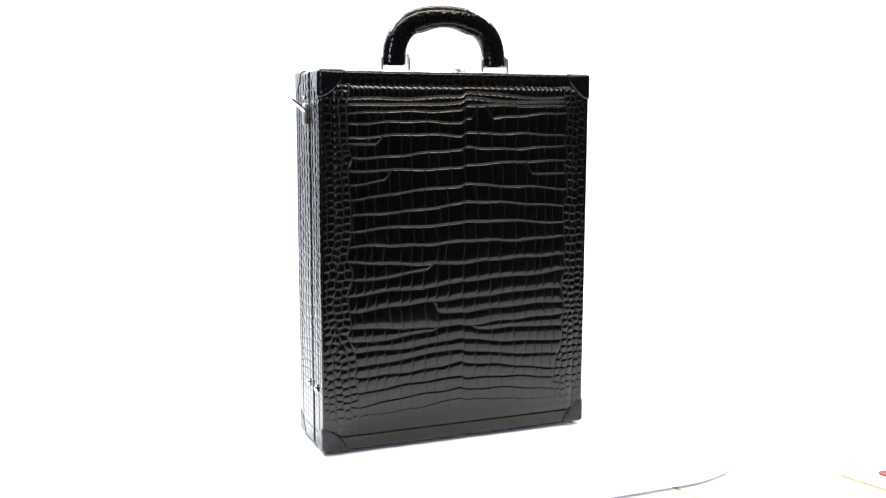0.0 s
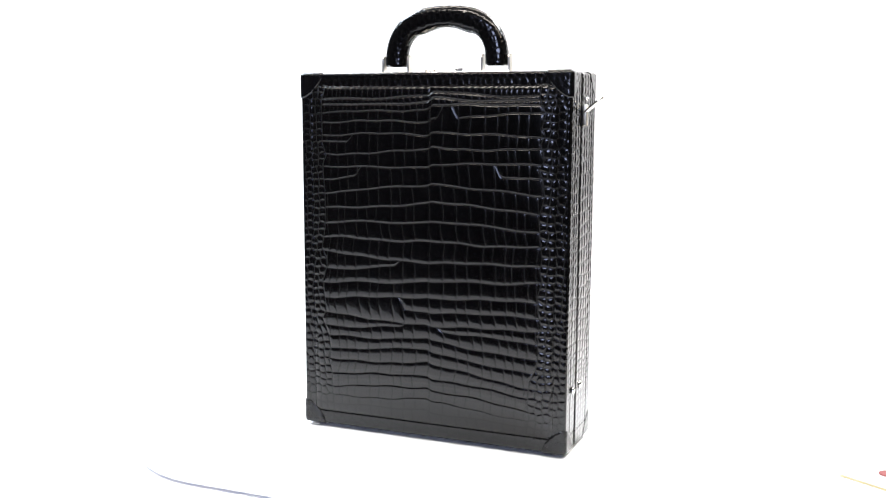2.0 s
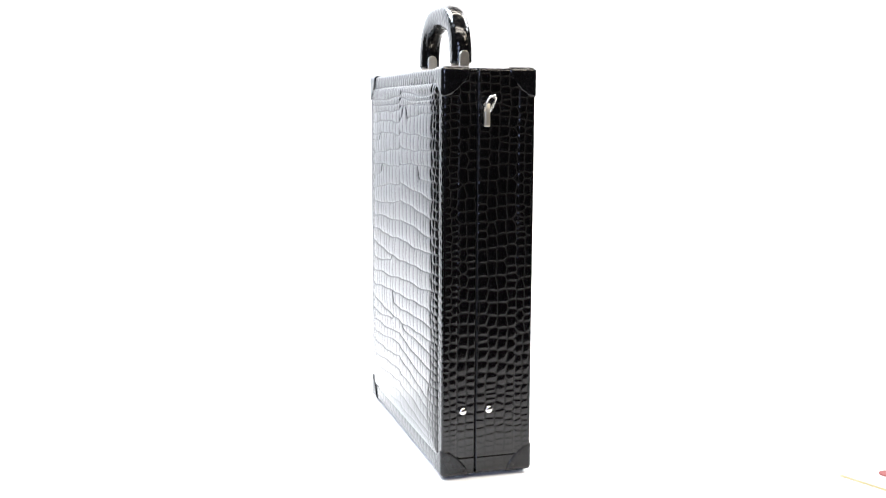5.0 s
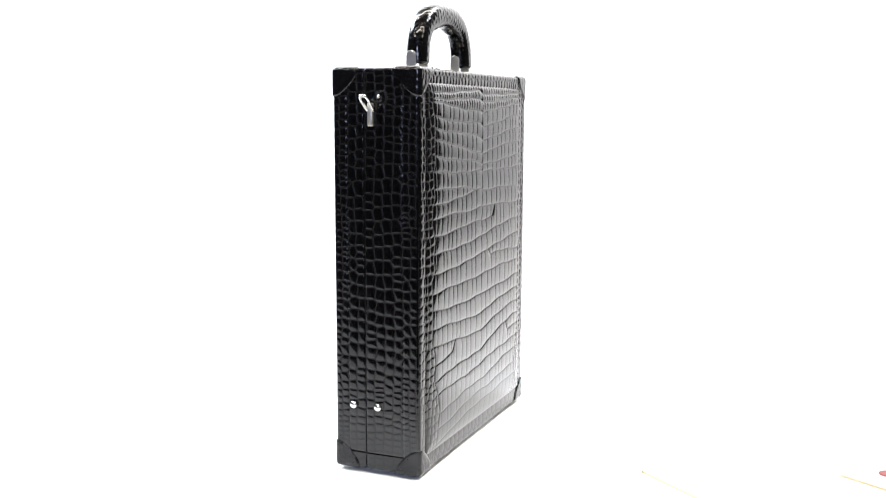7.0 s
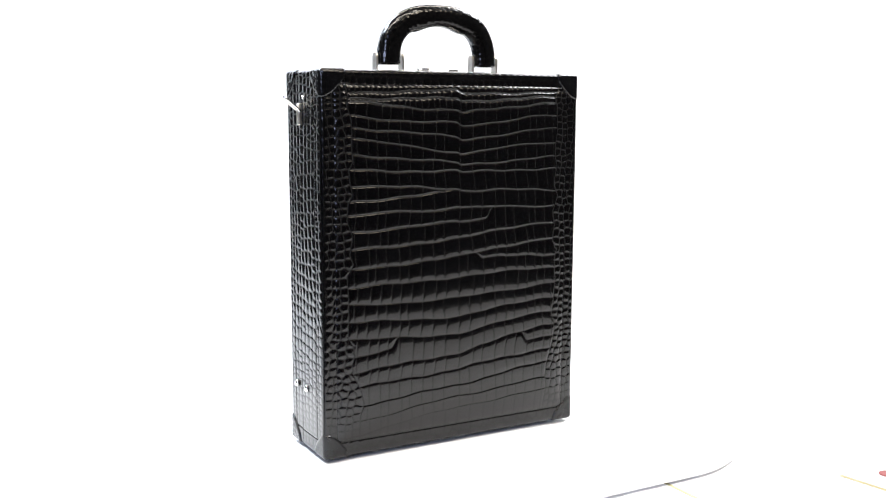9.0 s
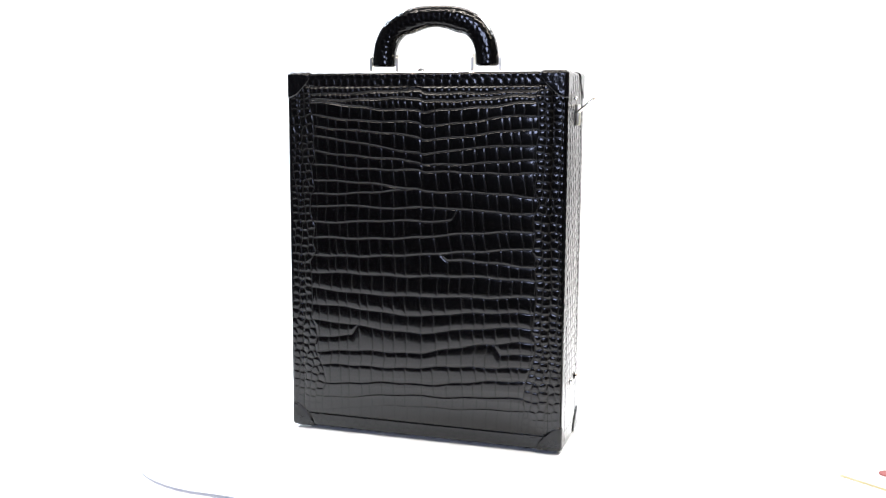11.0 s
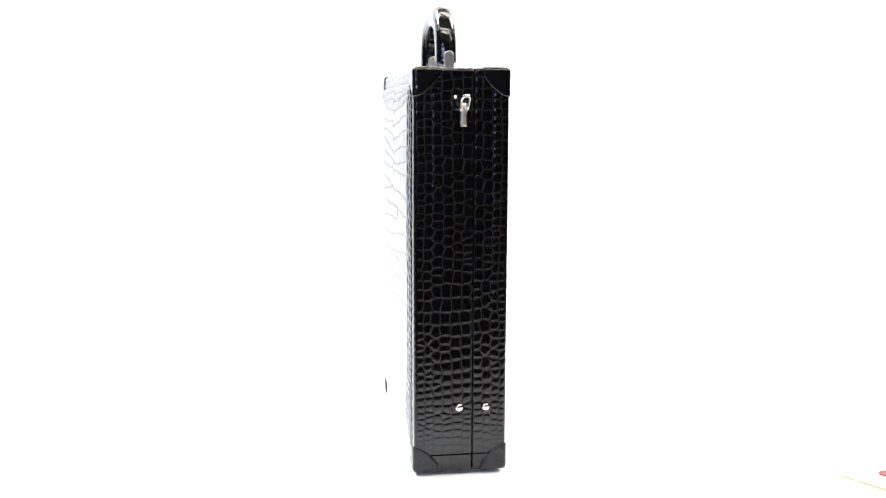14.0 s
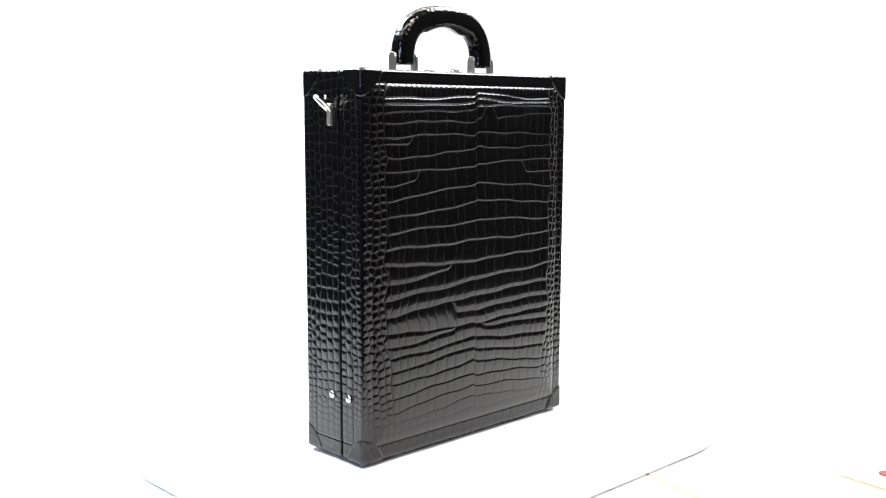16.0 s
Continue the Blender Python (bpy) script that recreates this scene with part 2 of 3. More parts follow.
def belly(us, vs, plan):
    """The whole pattern of a hide: long rows cut into columns, and small scales along the sides."""
    lines, columns, end, seeds = plan
    U, V = np.meshgrid(us, vs)
    clear, dome = honeycomb(us, vs, seeds)
    L = np.concatenate([np.full((1, len(us)), PZ1 + 0.001), lines(us), np.full((1, len(us)), PZ0 - 0.001)])
    which = np.zeros(U.shape, int)
    for i in range(len(us)):
        which[:, i] = len(L) - np.searchsorted(L[::-1, i], vs)
    which = np.clip(which, 1, len(L) - 1)
    cols = np.arange(len(us))[None, :]
    up, down = L[which - 1, cols] - V, V - L[which, cols]
    tall = np.maximum(up + down, 1e-5)
    lean = np.sqrt(1 + np.gradient(L, us, axis=1) ** 2)
    up, down = up / lean[which - 1, cols], down / lean[which, cols]
    reach = np.where(U < 0, end(V, 0), end(V, 1)) - np.abs(U)
    slim = np.clip(tall / 0.010, 0.25, 1)
    row_clear = cut(up, 0.00064) * cut(down, 0.00064)
    row_shine = row_clear.copy()
    row_dome = cut(up, 0.0030 * slim) * cut(down, 0.0030 * slim)
    for k in range(1, len(L)):
        m = which == k
        if not m.any():
            continue
        c, tilt, p = columns[k - 1]
        x = U[m] + (down[m] - tall[m] / 2) * tilt + 0.0003 * np.sin(V[m] * 260 + p)
        i = np.clip(np.searchsorted(c, x), 1, len(c) - 1)
        e = np.minimum(x - c[i - 1], c[i] - x)
        row_clear[m] *= 1 - 0.36 * (1 - cut(e, 0.00075))
        # Columns take more of the painted light than their depth would give.
        row_shine[m] *= 1 - 0.75 * (1 - cut(e, 0.00070))
        row_dome[m] *= 1 - 0.30 * (1 - cut(e, 0.0026))
    inside = (reach > 0) & (V > PZ0) & (V < PZ1)
    edge = np.where((V > PZ0) & (V < PZ1), np.abs(reach), 1.0)
    shine = np.where(inside, row_shine, clear) * cut(edge, 0.0008)
    clear = np.where(inside, row_clear, clear) * cut(edge, 0.0008)
    dome = np.where(inside, row_dome, dome) * cut(edge, 0.0022)
    q = np.clip(down / np.maximum(up + down, 1e-6), 0, 1)
    full = np.where(inside, 4 * q * (1 - q) * np.clip(tall / 0.016, 0, 1.2), 0.3 * dome)
    return clear, dome, full, shine


def side_seeds(rng):
    """Rounder, staggered scales for the narrow sides, small along the edges and towards the foot."""
    pts = []
    for lo, hi, wide, tall in ((-0.048, -0.0290, 0.0068, 0.0086), (-0.0290, 0.0270, 0.0094, 0.0122), (0.0270, 0.048, 0.0066, 0.0094)):
        n = max(2, round((hi - lo) / wide))
        v = -0.004
        while v < HZ + 0.008:
            here = tall * (0.50 + 0.50 * float(smoothstep((v - 0.015) / 0.11))) * (1 - 0.25 * float(smoothstep((v - 0.27) / 0.06))) * rng.uniform(0.85, 1.18)
            for c in range(n):
                u = lo + (c + 0.5) * (hi - lo) / n + rng.normal(0, 0.0007) + 0.0012 * math.sin(v * 31 + lo * 90)
                wave = 0.0026 * math.sin(u * 60 + v * 25)
                if rng.uniform() < 0.14 and here > 0.008:
                    pts += [(u, v + wave - 0.25 * here), (u + rng.normal(0, 0.0008), v + wave + 0.25 * here)]
                else:
                    pts.append((u, v + wave + rng.normal(0, 0.06) * here))
            v += here
    return np.array(pts)


# ---- the turntable's surroundings ----
FLOOR_Z = -0.0160   # the paper on the table
ROOM_Z = -0.80


def structure(name, bm, mat, label, category, smooth=False):
    ob = part(name, bm, mat, None, label, smooth)
    return tagged(ob, category=category, kind="structure")


def build_room():
    x0, x1, y0, y1, z1 = -2.4, 2.4, -3.0, 2.2, 1.9
    structure("floor", box(bmesh.new(), (x0 - 0.1, y0 - 0.1, ROOM_Z - 0.1), (x1 + 0.1, y1 + 0.1, ROOM_Z)), WALL, "dull grey floor of the dim room", "floor")
    structure("ceiling", box(bmesh.new(), (x0 - 0.1, y0 - 0.1, z1), (x1 + 0.1, y1 + 0.1, z1 + 0.1)), CEIL, "plain grey painted ceiling", "ceiling")
    structure("wall_west", box(bmesh.new(), (x0 - 0.1, y0, ROOM_Z), (x0, y1, z1)), WALL, "plain dark grey painted wall", "wall")
    structure("wall_east", box(bmesh.new(), (x1, y0, ROOM_Z), (x1 + 0.1, y1, z1)), WALL, "plain dark grey painted wall", "wall")
    structure("wall_north", box(bmesh.new(), (x0 - 0.1, y1, ROOM_Z), (x1 + 0.1, y1 + 0.1, z1)), WALL, "plain dark grey painted wall", "wall")
    bm = bmesh.new()   # the wall behind the camera, with a window opening
    wx0, wx1, wz0, wz1 = -1.35, -0.50, 0.55, 1.45
    for lo, hi in (((x0 - 0.1, wz1), (x1 + 0.1, z1)), ((x0 - 0.1, ROOM_Z), (x1 + 0.1, wz0)), ((x0 - 0.1, wz0), (wx0, wz1)), ((wx1, wz0), (x1 + 0.1, wz1))):
        box(bm, (lo[0], y0 - 0.1, lo[1]), (hi[0], y0, hi[1]))
    structure("wall_south", bm, WALL, "dark grey painted wall with a window opening", "wall")


def build_sweep():
    # white paper over the table, rising in a cove to a backdrop
    bm = bmesh.new()
    prof = [(-0.46, FLOOR_Z)]
    prof += [(0.30 + 0.25 * math.sin(a), FLOOR_Z + 0.25 - 0.25 * math.cos(a)) for a in [radians(9 * i) for i in range(11)]]
    prof += [(0.56, 1.05)]
    top, low = [], []
    for k, (y, z) in enumerate(prof):
        n = Vector((0, 0, 1)) if k == 0 else Vector((0, -1, 0)) if k == len(prof) - 1 else Vector((0, -math.sin(radians(9 * (k - 1))), math.cos(radians(9 * (k - 1)))))
        top.append([bm.verts.new((x, y, z)) for x in (-0.75, 0.75)])
        low.append([bm.verts.new((x, y - 0.003 * n.y, z - 0.003 * n.z)) for x in (-0.75, 0.75)])
    for k in range(len(prof) - 1):
        bm.faces.new((top[k][0], top[k][1], top[k + 1][1], top[k + 1][0]))
        bm.faces.new((low[k][1], low[k][0], low[k + 1][0], low[k + 1][1]))
        bm.faces.new((top[k][0], top[k + 1][0], low[k + 1][0], low[k][0]))
        bm.faces.new((top[k + 1][1], top[k][1], low[k][1], low[k + 1][1]))
    bm.faces.new((top[0][1], top[0][0], low[0][0], low[0][1]))
    bm.faces.new((top[-1][0], top[-1][1], low[-1][1], low[-1][0]))
    structure("backdrop", bm, PAPER, "seamless white paper sweep over the table", "backdrop", True)
    structure("table", box(bmesh.new(), (-0.76, -0.47, ROOM_Z), (0.76, 0.60, FLOOR_Z - 0.005), 0.004), TABLE, "white block table under the paper", "table")


def strip(name, a, b, wide, mat, label, category):
    d = (Vector(b) - Vector(a)).normalized()
    n = Vector((-d.y, d.x)) * wide / 2
    bm = bmesh.new()
    z0, z1 = FLOOR_Z, FLOOR_Z + 0.0006
    lo = [bm.verts.new((p[0] + s * n.x, p[1] + s * n.y, z0)) for p, s in ((a, -1), (b, -1), (b, 1), (a, 1))]
    hi = [bm.verts.new((v.co.x, v.co.y, z1)) for v in lo]
    bm.faces.new(lo[::-1])
    bm.faces.new(hi)
    for i in range(4):
        bm.faces.new((lo[i], lo[(i + 1) % 4], hi[(i + 1) % 4], hi[i]))
    ob = part(name, bm, mat, None, label, False)
    return tagged(ob, category=category)


def build_marks():
    strip("tape_strip", (0.3875, -0.1035), (0.4215, -0.1510), 0.0052, YELLOW, "thin pale yellow tape line on white paper", "tape")
    strip("tape_strip", (0.185, -0.070), (0.240, -0.175), 0.0035, PALE, "thin pale yellow tape line under the turning board", "tape")
    bm = disc(bmesh.new(), 0.0095, 0.0008, pose(0.4362, -0.0998, FLOOR_Z + 0.0004))
    tagged(part("sticker", bm, RED, None, "small round red sticker on white paper", False), category="sticker")


def build_board():
    root = new("turntable")
    tagged(root, "white round-cornered turning board on a low base", "turntable")
    root.location = (0, 0, FLOOR_Z)
    bm = bmesh.new()
    rim, r = [], 0.13
    for cx, cy, a0 in ((0.157, 0.090, 0), (-0.157, 0.090, 90), (-0.157, -0.086, 180), (0.157, -0.086, 270)):
        rim += [(cx + r * math.cos(radians(a0 + 6 * k)), cy + r * math.sin(radians(a0 + 6 * k))) for k in range(16)]
    low = [bm.verts.new((x, y, 0.0035)) for x, y in rim]
    top = [bm.verts.new((x, y, 0.0125)) for x, y in rim]
    bm.faces.new(low[::-1])
    bm.faces.new(top)
    for i in range(len(rim)):
        j = (i + 1) % len(rim)
        bm.faces.new((low[i], low[j], top[j], top[i]))
    part("board", bm, BOARD, root, "", False)
    part("base", disc(bmesh.new(), 0.13, 0.0050, pose(0, 0, 0.0028)), TABLE, root)
    return root


# ---- the attache case ----
HX, HY, HZ = 0.1443, 0.0428, 0.3692   # half width, half depth, height of the leather shell
LOW = 0.0012
ROUND = 0.0028
SEAM = -0.0112                        # the lid ends here
PX, PZ0, PZ1 = 0.1312, 0.0165, 0.3565  # the raised panel


def face_relief(us, vs, pattern, w2, h, pad=None, grooves=(), deep=0.00047):
    """Height over a face: scales, a padded panel, stitched grooves and rounded outer edges; and how far each point
    takes the dull groove finish with its painted-in light.
    """
    U, V = np.meshgrid(us, vs)
    amount = np.ones_like(U)
    base = np.zeros_like(U)
    if pad:
        px, z0, z1 = pad
        d = np.minimum(px - np.abs(U), np.minimum(V - z0, z1 - V))
        base += np.where(d > 0, 0.0028 * (1 - np.exp(-np.clip(d, 0, 1) / 0.009)), 0)
        amount *= np.where(d > 0, np.clip(0.8 + d / 0.015, 0, 1), np.where(V > z1, 0.55, 0.85))
        foot = (V < z0 + 0.006) & (np.abs(U) < px - 0.004)
        base -= np.where(foot, np.where(d < 0, 0.0010 * np.exp(np.minimum(d, 0) / 0.0024), 0.0), 0.00045 * np.exp(-((d / 0.00055) ** 2)))
    for axis, at, lo, hi in grooves:
        q, o = (U, V) if axis == "u" else (V, U)
        base -= 0.0006 * np.exp(-(((q - at) / 0.0006) ** 2)) * ((o > lo) & (o < hi))
    clear, dome, full, shine = pattern
    de = np.minimum(w2 - np.abs(U), np.minimum(V - LOW, h - V))
    amount *= (0.27 + 0.73 * smoothstep((V - 0.010) / 0.080)) * np.clip(0.15 + de / 0.005, 0, 1)
    inside = np.clip(ROUND - de, 0, ROUND)
    puffy = 1 + (1.3 * smoothstep((V - PZ1 + 0.024) / 0.008) * (V < PZ1) if pad else 0)
    out = base + amount * (deep * clear + puffy * (0.00030 * dome + 0.00018 * full))
    out -= ROUND - np.sqrt(np.maximum(ROUND ** 2 - inside ** 2, 0))
    return out, amount * (1 - shine)


def span(a, b, step):
    return np.linspace(a, b, max(3, int(round((b - a) / step)) + 1))


def lay(name, us, vs, hgt, place, parent, mat, flip, label="", dull=None):
    U, V = np.meshgrid(us, vs)
    me = grid_mesh(name, place(U, V, hgt), flip)
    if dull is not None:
        dull_lit_groove(me, dull)
    return hang(name, me, mat, parent, label)


def dull_lit_groove(me, dull):
    """Marks how far each point takes the grooves' dullness and painted-in light."""
    me.attributes.new("dull_lit_groove", "FLOAT", "POINT").data.foreach_set("value", dull.reshape(-1).astype(np.float32))


def build_shell(root):
    rng = np.random.default_rng(11)
    cut = ROUND * 0.29
    sides = (("lid", -1), ("base_half", 1))
    halves = {}
    for nm, sgn in sides:
        lo, hi = ((-HY, SEAM - 0.0009) if sgn < 0 else (SEAM + 0.0009, HY))
        t = 0.0028
        bm = box(bmesh.new(), (-HX + t, lo + (t if sgn < 0 else 0), LOW + t), (HX - t, hi - (t if sgn > 0 else 0), HZ - t), 0.001)
        halves[sgn] = part(nm, bm, CORE, root, "black crocodile leather half of the case", False)
    for sgn in (-1, 1):
        half = halves[sgn]
        if sgn < 0:
            plan = hide_plan(rng, LID_ROWS, LID_JOINS, (-0.106, 0.0022, 0.111), (-0.0018, 0.0, 0.0024))
        else:
            plan = hide_plan(rng, BACK_ROWS, BACK_JOINS, (-0.1174, 0.0010, 0.1026), (0.0, 0.0, -0.0018))

        def big(U, V, h, sgn=sgn):
            return np.stack([-sgn * U, sgn * (HY + h), V], -1)
        e = HX - cut
        zl, zh = LOW + cut, HZ - cut
        # the padded panel, then the four strips round it
        regions = (("panel", (-PX, PX), (PZ0, PZ1), 0.0005), ("border_strip", (-e, -PX), (zl, zh), 0.0006), ("border_strip", (PX, e), (zl, zh), 0.0006),
                   ("border_strip", (-PX, PX), (zl, PZ0), 0.0006), ("border_strip", (-PX, PX), (PZ1, zh), 0.0006))
        for nm, (a, b), (c, d), step in regions:
            us, vs = span(a, b, step), span(c, d, step)
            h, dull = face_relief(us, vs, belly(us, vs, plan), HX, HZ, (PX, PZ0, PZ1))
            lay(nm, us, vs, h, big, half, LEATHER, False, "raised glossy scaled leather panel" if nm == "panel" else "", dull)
    for sx in (-1, 1):
        seeds = side_seeds(rng)
        for sgn in (-1, 1):
            a, b = (-HY + cut, SEAM - 0.0009) if sgn < 0 else (SEAM + 0.0009, HY - cut)
            us, vs = span(a, b, 0.0005), span(LOW + cut, HZ - cut, 0.0005)
            g = [("u", -0.0290 if sgn < 0 else 0.0270, 0.017, 0.350), ("v", 0.0172, -0.029, 0.027)]
            clear, dome = honeycomb(us, vs, seeds, 0.00085, 0.0024)
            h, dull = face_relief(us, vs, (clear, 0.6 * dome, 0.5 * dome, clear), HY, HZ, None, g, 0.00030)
            edge = np.clip(np.abs(us - SEAM) - 0.0009, 0, 0.0006)
            h -= (0.0006 - edge)[None, :] * 0.8

            def flank(U, V, hh, sx=sx):
                return np.stack([sx * (HX + hh + np.where(U > SEAM, 0.0008, 0.0)), U, V], -1)
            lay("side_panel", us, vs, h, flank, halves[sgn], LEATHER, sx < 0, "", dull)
    for top in (0, 1):
        seeds = np.array([(u + rng.normal(0, 0.0012), v + rng.normal(0, 0.0012)) for u in np.arange(-0.15, 0.15, 0.0095) for v in np.arange(-0.05, 0.05, 0.0085)])
        for sgn in (-1, 1):
            a, b = (-HY + cut, SEAM - 0.0009) if sgn < 0 else (SEAM + 0.0009, HY - cut)
            us, vs = span(-HX + cut, HX - cut, 0.0012), span(a, b, 0.0012)
            U, V = np.meshgrid(us, vs)
            clear, dome = honeycomb(us, vs, seeds, 0.0012)
            h = 0.00025 * clear + 0.00010 * dome
            de = np.minimum(HX - np.abs(U), HY - np.abs(V))
            ins = np.clip(ROUND - de, 0, ROUND)
            h -= ROUND - np.sqrt(np.maximum(ROUND ** 2 - ins ** 2, 0))

            def lid_top(U, V, hh, top=top):
                return np.stack([U, V, (HZ + hh) if top else (LOW - hh)], -1)
            lay("top_panel" if top else "bottom_panel", us, vs, h, lid_top, halves[sgn], LEATHER if top else SMOOTH, not top)
    return halves


def cap_mesh(R=0.0250, r=0.0028, out=0.0012):
    """A leather corner cap at the corner of the box that fills +x +y +z, its outer corner at 0."""
    bm = bmesh.new()
    nr, na = 14, 18

    def place(p, lift):
        c = Vector([max(v, r) for v in p])
        d = p - c
        n = d.normalized() if d.length > 1e-7 else Vector((0, 0, 0))
        return c + n * (r + lift)
    for axis in range(3):
        rings = []
        for i in range(nr + 2):
            ring = []
            for j in range(na + 1):
                a = math.pi / 2 * j / na
                rim = 1.0 - 0.10 * math.sin(2 * a) ** 2
                rho = R * rim * min(i, nr) / nr
                p = [0.0, 0.0, 0.0]
                p[(axis + 1) % 3], p[(axis + 2) % 3] = rho * math.cos(a), rho * math.sin(a)
                puff = out * (1.0 if i < nr else 0.75 if i == nr else -1.4)
                wrinkle = 0.00012 * math.sin(rho * 900 + 7 * a) if 0 < i < nr and 0 < j < na else 0
                q = place(Vector(p), puff + wrinkle)
                ring.append(bm.verts.new(q))
            rings.append(ring)
        for i in range(nr + 1):
            for j in range(na):
                bm.faces.new((rings[i][j], rings[i + 1][j], rings[i + 1][j + 1], rings[i][j + 1]))
    bmesh.ops.remove_doubles(bm, verts=bm.verts, dist=0.00004)
    bmesh.ops.dissolve_degenerate(bm, edges=bm.edges, dist=0.00002)
    return bm


def build_caps(halves):
    for sx in (-1, 1):
        for sy in (-1, 1):
            for top in (0, 1):
                bm = cap_mesh(0.0250, out=0.0014) if top else cap_mesh(0.0240)
                sz = -1 if top else 1
                m = Matrix.Translation((sx * HX, sy * HY, HZ if top else LOW)) @ Matrix.Diagonal((-sx, -sy, sz, 1))
                bmesh.ops.transform(bm, matrix=m, verts=bm.verts)
                bmesh.ops.recalc_face_normals(bm, faces=bm.faces)
                # outward must point away from the case's middle
                f = max(bm.faces, key=lambda f: f.calc_area())
                if f.normal.dot(f.calc_center_median() - Vector((0, 0, 0.185))) < 0:
                    bmesh.ops.reverse_faces(bm, faces=bm.faces)
                part("corner_cap", bm, CAP if top else SMOOTH, halves[sy], "scaled black leather corner cap" if top else "smooth black leather corner cap")


def build_handle(root):
    rng = np.random.default_rng(5)
    n, seg = 230, 96
    a = np.linspace(0, math.pi, 1200)
    ex = 2 / 2.7
    cx = -0.0550 * np.sign(np.cos(a)) * np.abs(np.cos(a)) ** ex
    cz = 0.3765 + 0.0488 * np.sin(a) ** ex
    s = np.concatenate([[0], np.cumsum(np.hypot(np.diff(cx), np.diff(cz)))])
    si = np.linspace(0, s[-1], n)
    cx, cz = np.interp(si, s, cx), np.interp(si, s, cz)
    tx, tz = np.gradient(cx), np.gradient(cz)
    ln = np.hypot(tx, tz)
    tx, tz = tx / ln, tz / ln
    ang = np.linspace(0, 2 * math.pi, seg)
    ring = 0.066
    seeds = []
    for k, v in enumerate(np.arange(-0.004, si[-1] + 0.006, 0.0056)):
        for u in np.arange(-0.006, ring + 0.006, 0.0060):
            seeds.append((u + rng.normal(0, 0.0012) + (k % 2) * 0.0025, v + rng.normal(0, 0.0010)))
    seeds = np.array(seeds)
    clear, dome = honeycomb(ang / (2 * math.pi) * ring, si, seeds, 0.0008, 0.0026)
    relief = 0.00018 * clear + 0.00014 * dome
    relief[:, -1] = relief[:, 0]
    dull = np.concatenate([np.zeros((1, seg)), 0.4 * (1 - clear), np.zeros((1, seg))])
    mid = np.abs(cx) / 0.0545
    wide = 0.0118 - 0.0003 * smoothstep((mid - 0.45) / 0.5)
    thick = 0.0106 - 0.0006 * smoothstep((mid - 0.4) / 0.5)
    dip = 0.0017 * np.cos(si / si[-1] * 2 * math.pi * 3.0) * smoothstep((0.8 - mid) / 0.3)
    C, S = np.cos(ang)[None], np.sin(ang)[None]
    w = wide[:, None] + relief + np.where(C < 0, dip[:, None] * -C, 0)
    t = thick[:, None] + relief
    nx, nz = -tz[:, None], tx[:, None]
    endr = smoothstep(np.minimum(si, si[-1] - si) / 0.0022)[:, None] * 0.16 + 0.84
    sq = (np.abs(C) ** 2.6 + np.abs(S) ** 2.6) ** (-1 / 2.6)
    P = np.stack([cx[:, None] + nx * C * w * endr * sq, 0.0010 + S * t * endr * sq, cz[:, None] + nz * C * w * endr * sq], -1)
    cap0, cap1 = np.repeat(P[:1].mean(1, keepdims=True), seg, 1), np.repeat(P[-1:].mean(1, keepdims=True), seg, 1)
    me = grid_mesh("handle", np.concatenate([cap0, P, cap1]), False)
    dull_lit_groove(me, dull)
    handle = hang("handle", me, LEATHER, root, "rounded crocodile leather carrying handle")
    for sx in (-1, 1):
        bm = bmesh.new()
        x0 = sx * 0.0545
        box(bm, (x0 - 0.0165, -0.0085, HZ - 0.0002), (x0 + 0.0165, 0.0085, HZ + 0.0022), 0.0008)
        bracket = part("handle_bracket", bm, NICKEL, root, "polished nickel handle bracket", False)
        for side in (-1, 1):
            ear = bmesh.new()
            x = x0 + side * 0.0143
            pts = [(-0.0048, HZ + 0.001), (0.0048, HZ + 0.001)] + [(0.0048 * math.cos(k), HZ + 0.0148 + 0.0048 * math.sin(k)) for k in [math.pi * i / 12 for i in range(13)]]
            fa = [ear.verts.new((x - 0.0012, y, z)) for y, z in pts]
            fb = [ear.verts.new((x + 0.0012, y, z)) for y, z in pts]
            ear.faces.new(fa)
            ear.faces.new(fb[::-1])
            for i in range(len(pts)):
                j = (i + 1) % len(pts)
                ear.faces.new((fa[j], fa[i], fb[i], fb[j]))
            bmesh.ops.recalc_face_normals(ear, faces=ear.faces)
            bmesh.ops.bevel(ear, geom=[e for e in ear.edges if abs(e.verts[0].co.x - e.verts[1].co.x) < 1e-6], offset=0.0004, segments=2, profile=0.5, affect="EDGES")
            part("ear", ear, SATIN, bracket, "", False)
    return handle


def build_lock(root):
    lock = part("combination_lock", box(bmesh.new(), (-0.030, -0.010, HZ - 0.0004), (0.030, 0.012, HZ + 0.0020), 0.0008), NICKEL, root, "nickel combination lock plate", False)
    for i in range(3):
        part("dial", disc(bmesh.new(), 0.0042, 0.0034, pose(0.0105 + 0.0050 * i, 0.001, HZ + 0.0016, 0, 90, 0), 20, 0.0003), DARK if i % 2 else NICKEL, lock)
    part("slide_button", box(bmesh.new(), (-0.022, -0.004, HZ + 0.0018), (-0.010, 0.006, HZ + 0.0046), 0.0010), NICKEL, lock, "", False)


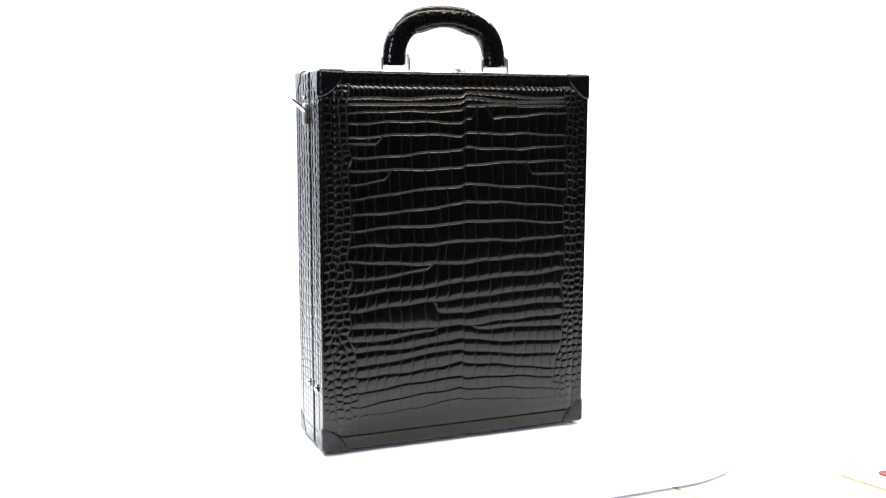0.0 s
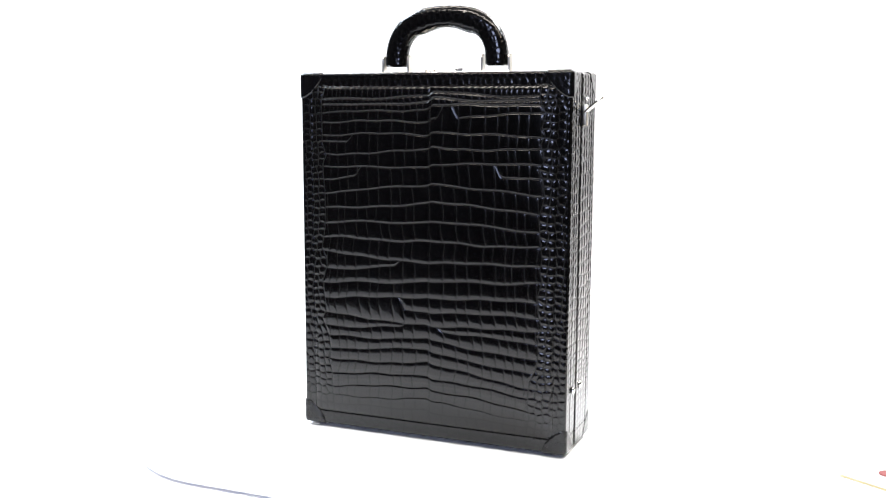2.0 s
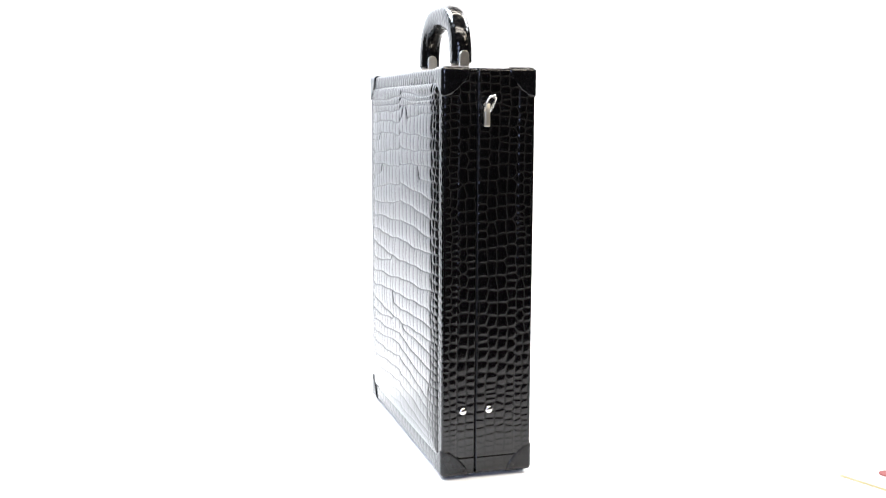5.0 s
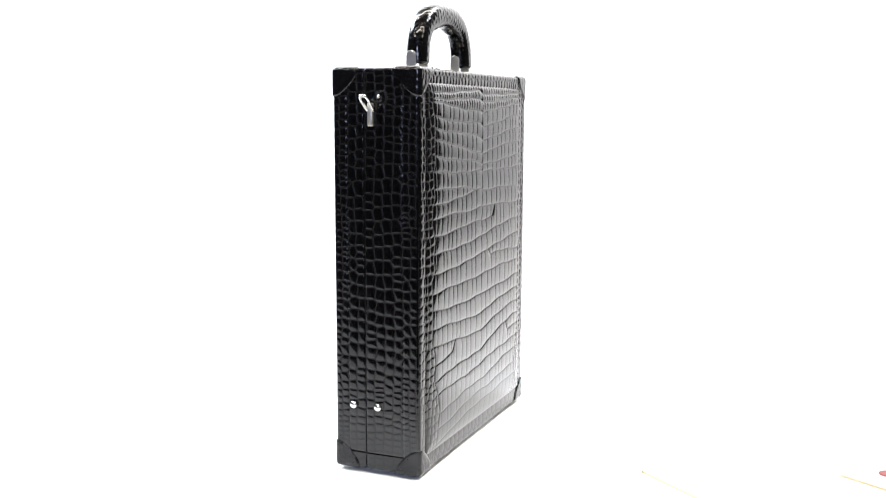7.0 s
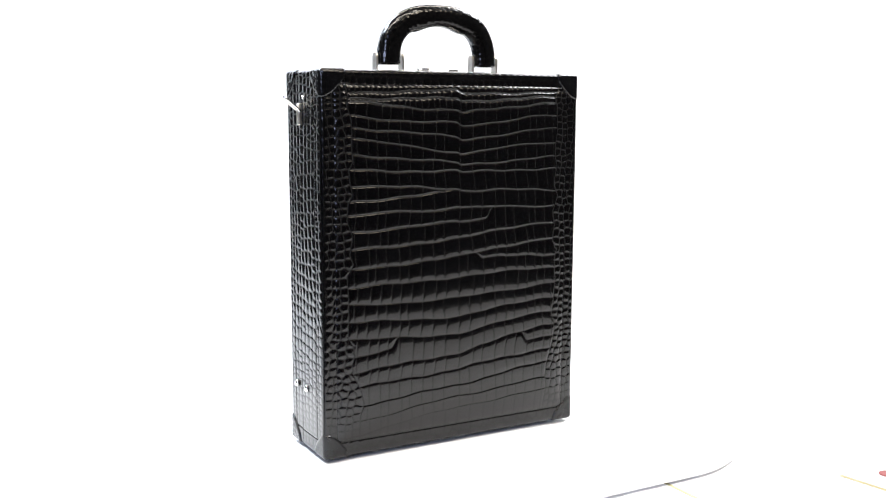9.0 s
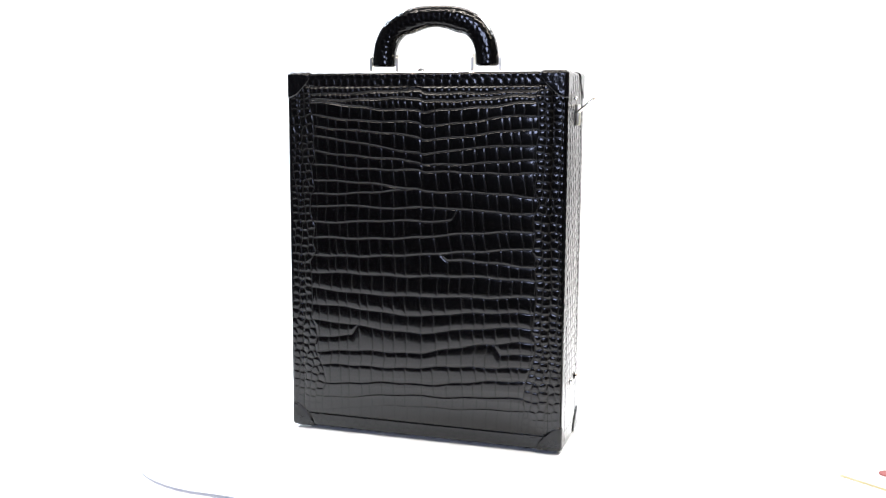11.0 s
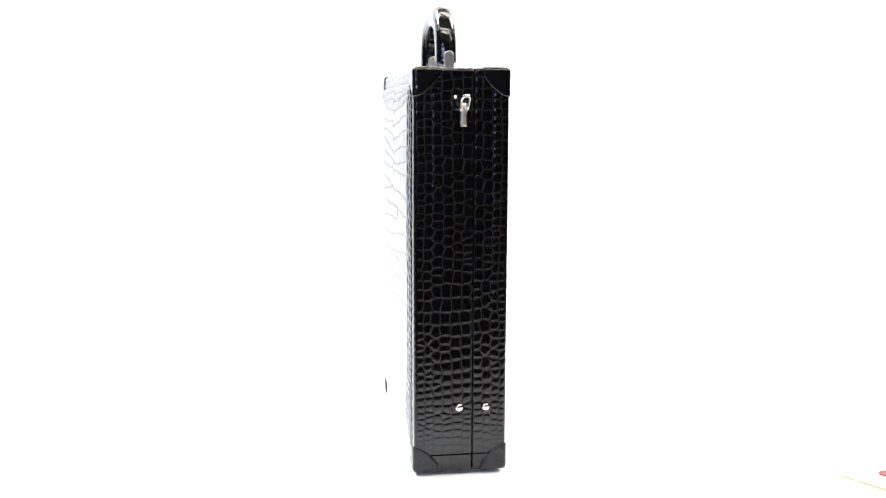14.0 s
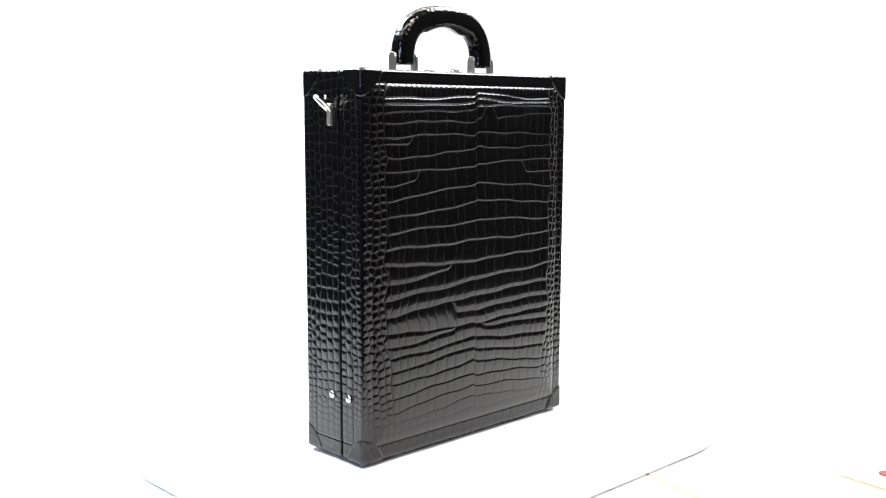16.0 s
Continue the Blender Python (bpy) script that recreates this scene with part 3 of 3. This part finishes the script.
def build_rivets(halves):
    for sx in (-1, 1):
        for y, half in ((-0.0236, -1), (0.0013, 1)):
            bm = bmesh.new()
            bmesh.ops.create_uvsphere(bm, u_segments=20, v_segments=12, radius=0.0036)
            for v in bm.verts:
                v.co.x *= 0.55
            bmesh.ops.translate(bm, verts=bm.verts, vec=(sx * (HX + 0.0016), y, 0.0614))
            part("rivet", bm, NICKEL, halves[half], "domed polished nickel rivet")


def build_clips(root):
    for sx in (-1, 1):
        y = -0.0035 if sx > 0 else -0.0010
        x = sx * (HX + 0.0008)
        lo, hi = min(x, x + sx * 0.0040), max(x, x + sx * 0.0040)
        tab = part("strap_clip", box(bmesh.new(), (lo, y - 0.0027, 0.3180), (hi, y + 0.0027, 0.3385), 0.0011, 3), BRASS, root, "pale metal strap clip on the side")
        # oval link that stands out from the side
        bm = bmesh.new()
        d = Vector((sx * 0.77, 0, 0.64))
        side = Vector((0, 1, 0))
        c0 = Vector((sx * (HX + 0.0035), y, 0.3320))
        path = []
        for k in range(40):
            t = 2 * math.pi * k / 40
            u, v = math.cos(t), math.sin(t)
            path.append(c0 + d * (0.0090 + 0.0108 * math.copysign(abs(u) ** 0.7, u)) + side * 0.0036 * math.copysign(abs(v) ** 0.7, v))
        tube(bm, path, 0.0013, True)
        part("link", bm, NICKEL, tab, "polished nickel oval link")
        bm = bmesh.new()
        bmesh.ops.create_uvsphere(bm, u_segments=16, v_segments=10, radius=0.0019)
        bmesh.ops.translate(bm, verts=bm.verts, vec=(x + sx * 0.0008, y - sx * 0.0 + 0.0072, 0.3440))
        part("stud", bm, NICKEL, tab)


def build_feet(root):
    for sx in (-1, 1):
        for sy in (-1, 1):
            part("foot", disc(bmesh.new(), 0.0060, 0.0060, pose(sx * 0.090, sy * 0.016, LOW - 0.0017), 20, 0.001), CORE, root)


def build_case():
    root = new("attache_case")
    tagged(root, "upright glossy black crocodile leather attache case on a white board", "briefcase")
    halves = build_shell(root)
    build_caps(halves)
    build_handle(root)
    build_lock(root)
    build_rivets(halves)
    build_clips(root)
    build_feet(root)
    return root


# ---- motion of the turntable ----
TURNS = ((0.0, 22.58), (0.5, 16.8), (1.0, 5.06), (1.5, -7.51), (2.0, -22.97), (2.5, -28.78), (3.0, -38.27), (3.5, -47.54), (4.0, -55.37),
         (6.5, -104.31), (7.0, -113.12), (7.5, -118.83), (8.0, -127.05), (8.5, -140.6), (9.0, -150.70), (11.5, -209.6), (12.0, -220.10),
         (12.5, -230.5), (13.0, -239.77), (13.5, -248.12), (14.0, -261.52), (14.5, -277.67), (15.0, -293.50), (15.5, -304.72), (16.0, -316.11))


def motions():
    walk(turntable, [(t, pose(0, 0, FLOOR_Z, 0, 0, a)) for t, a in TURNS])
    walk(case, [(t, pose(0, 0, 0, 0, 0, a) @ pose(0.0053, 0.0014, 0)) for t, a in TURNS])


build_room()
build_sweep()
build_marks()
turntable = build_board()
case = build_case()
motions()
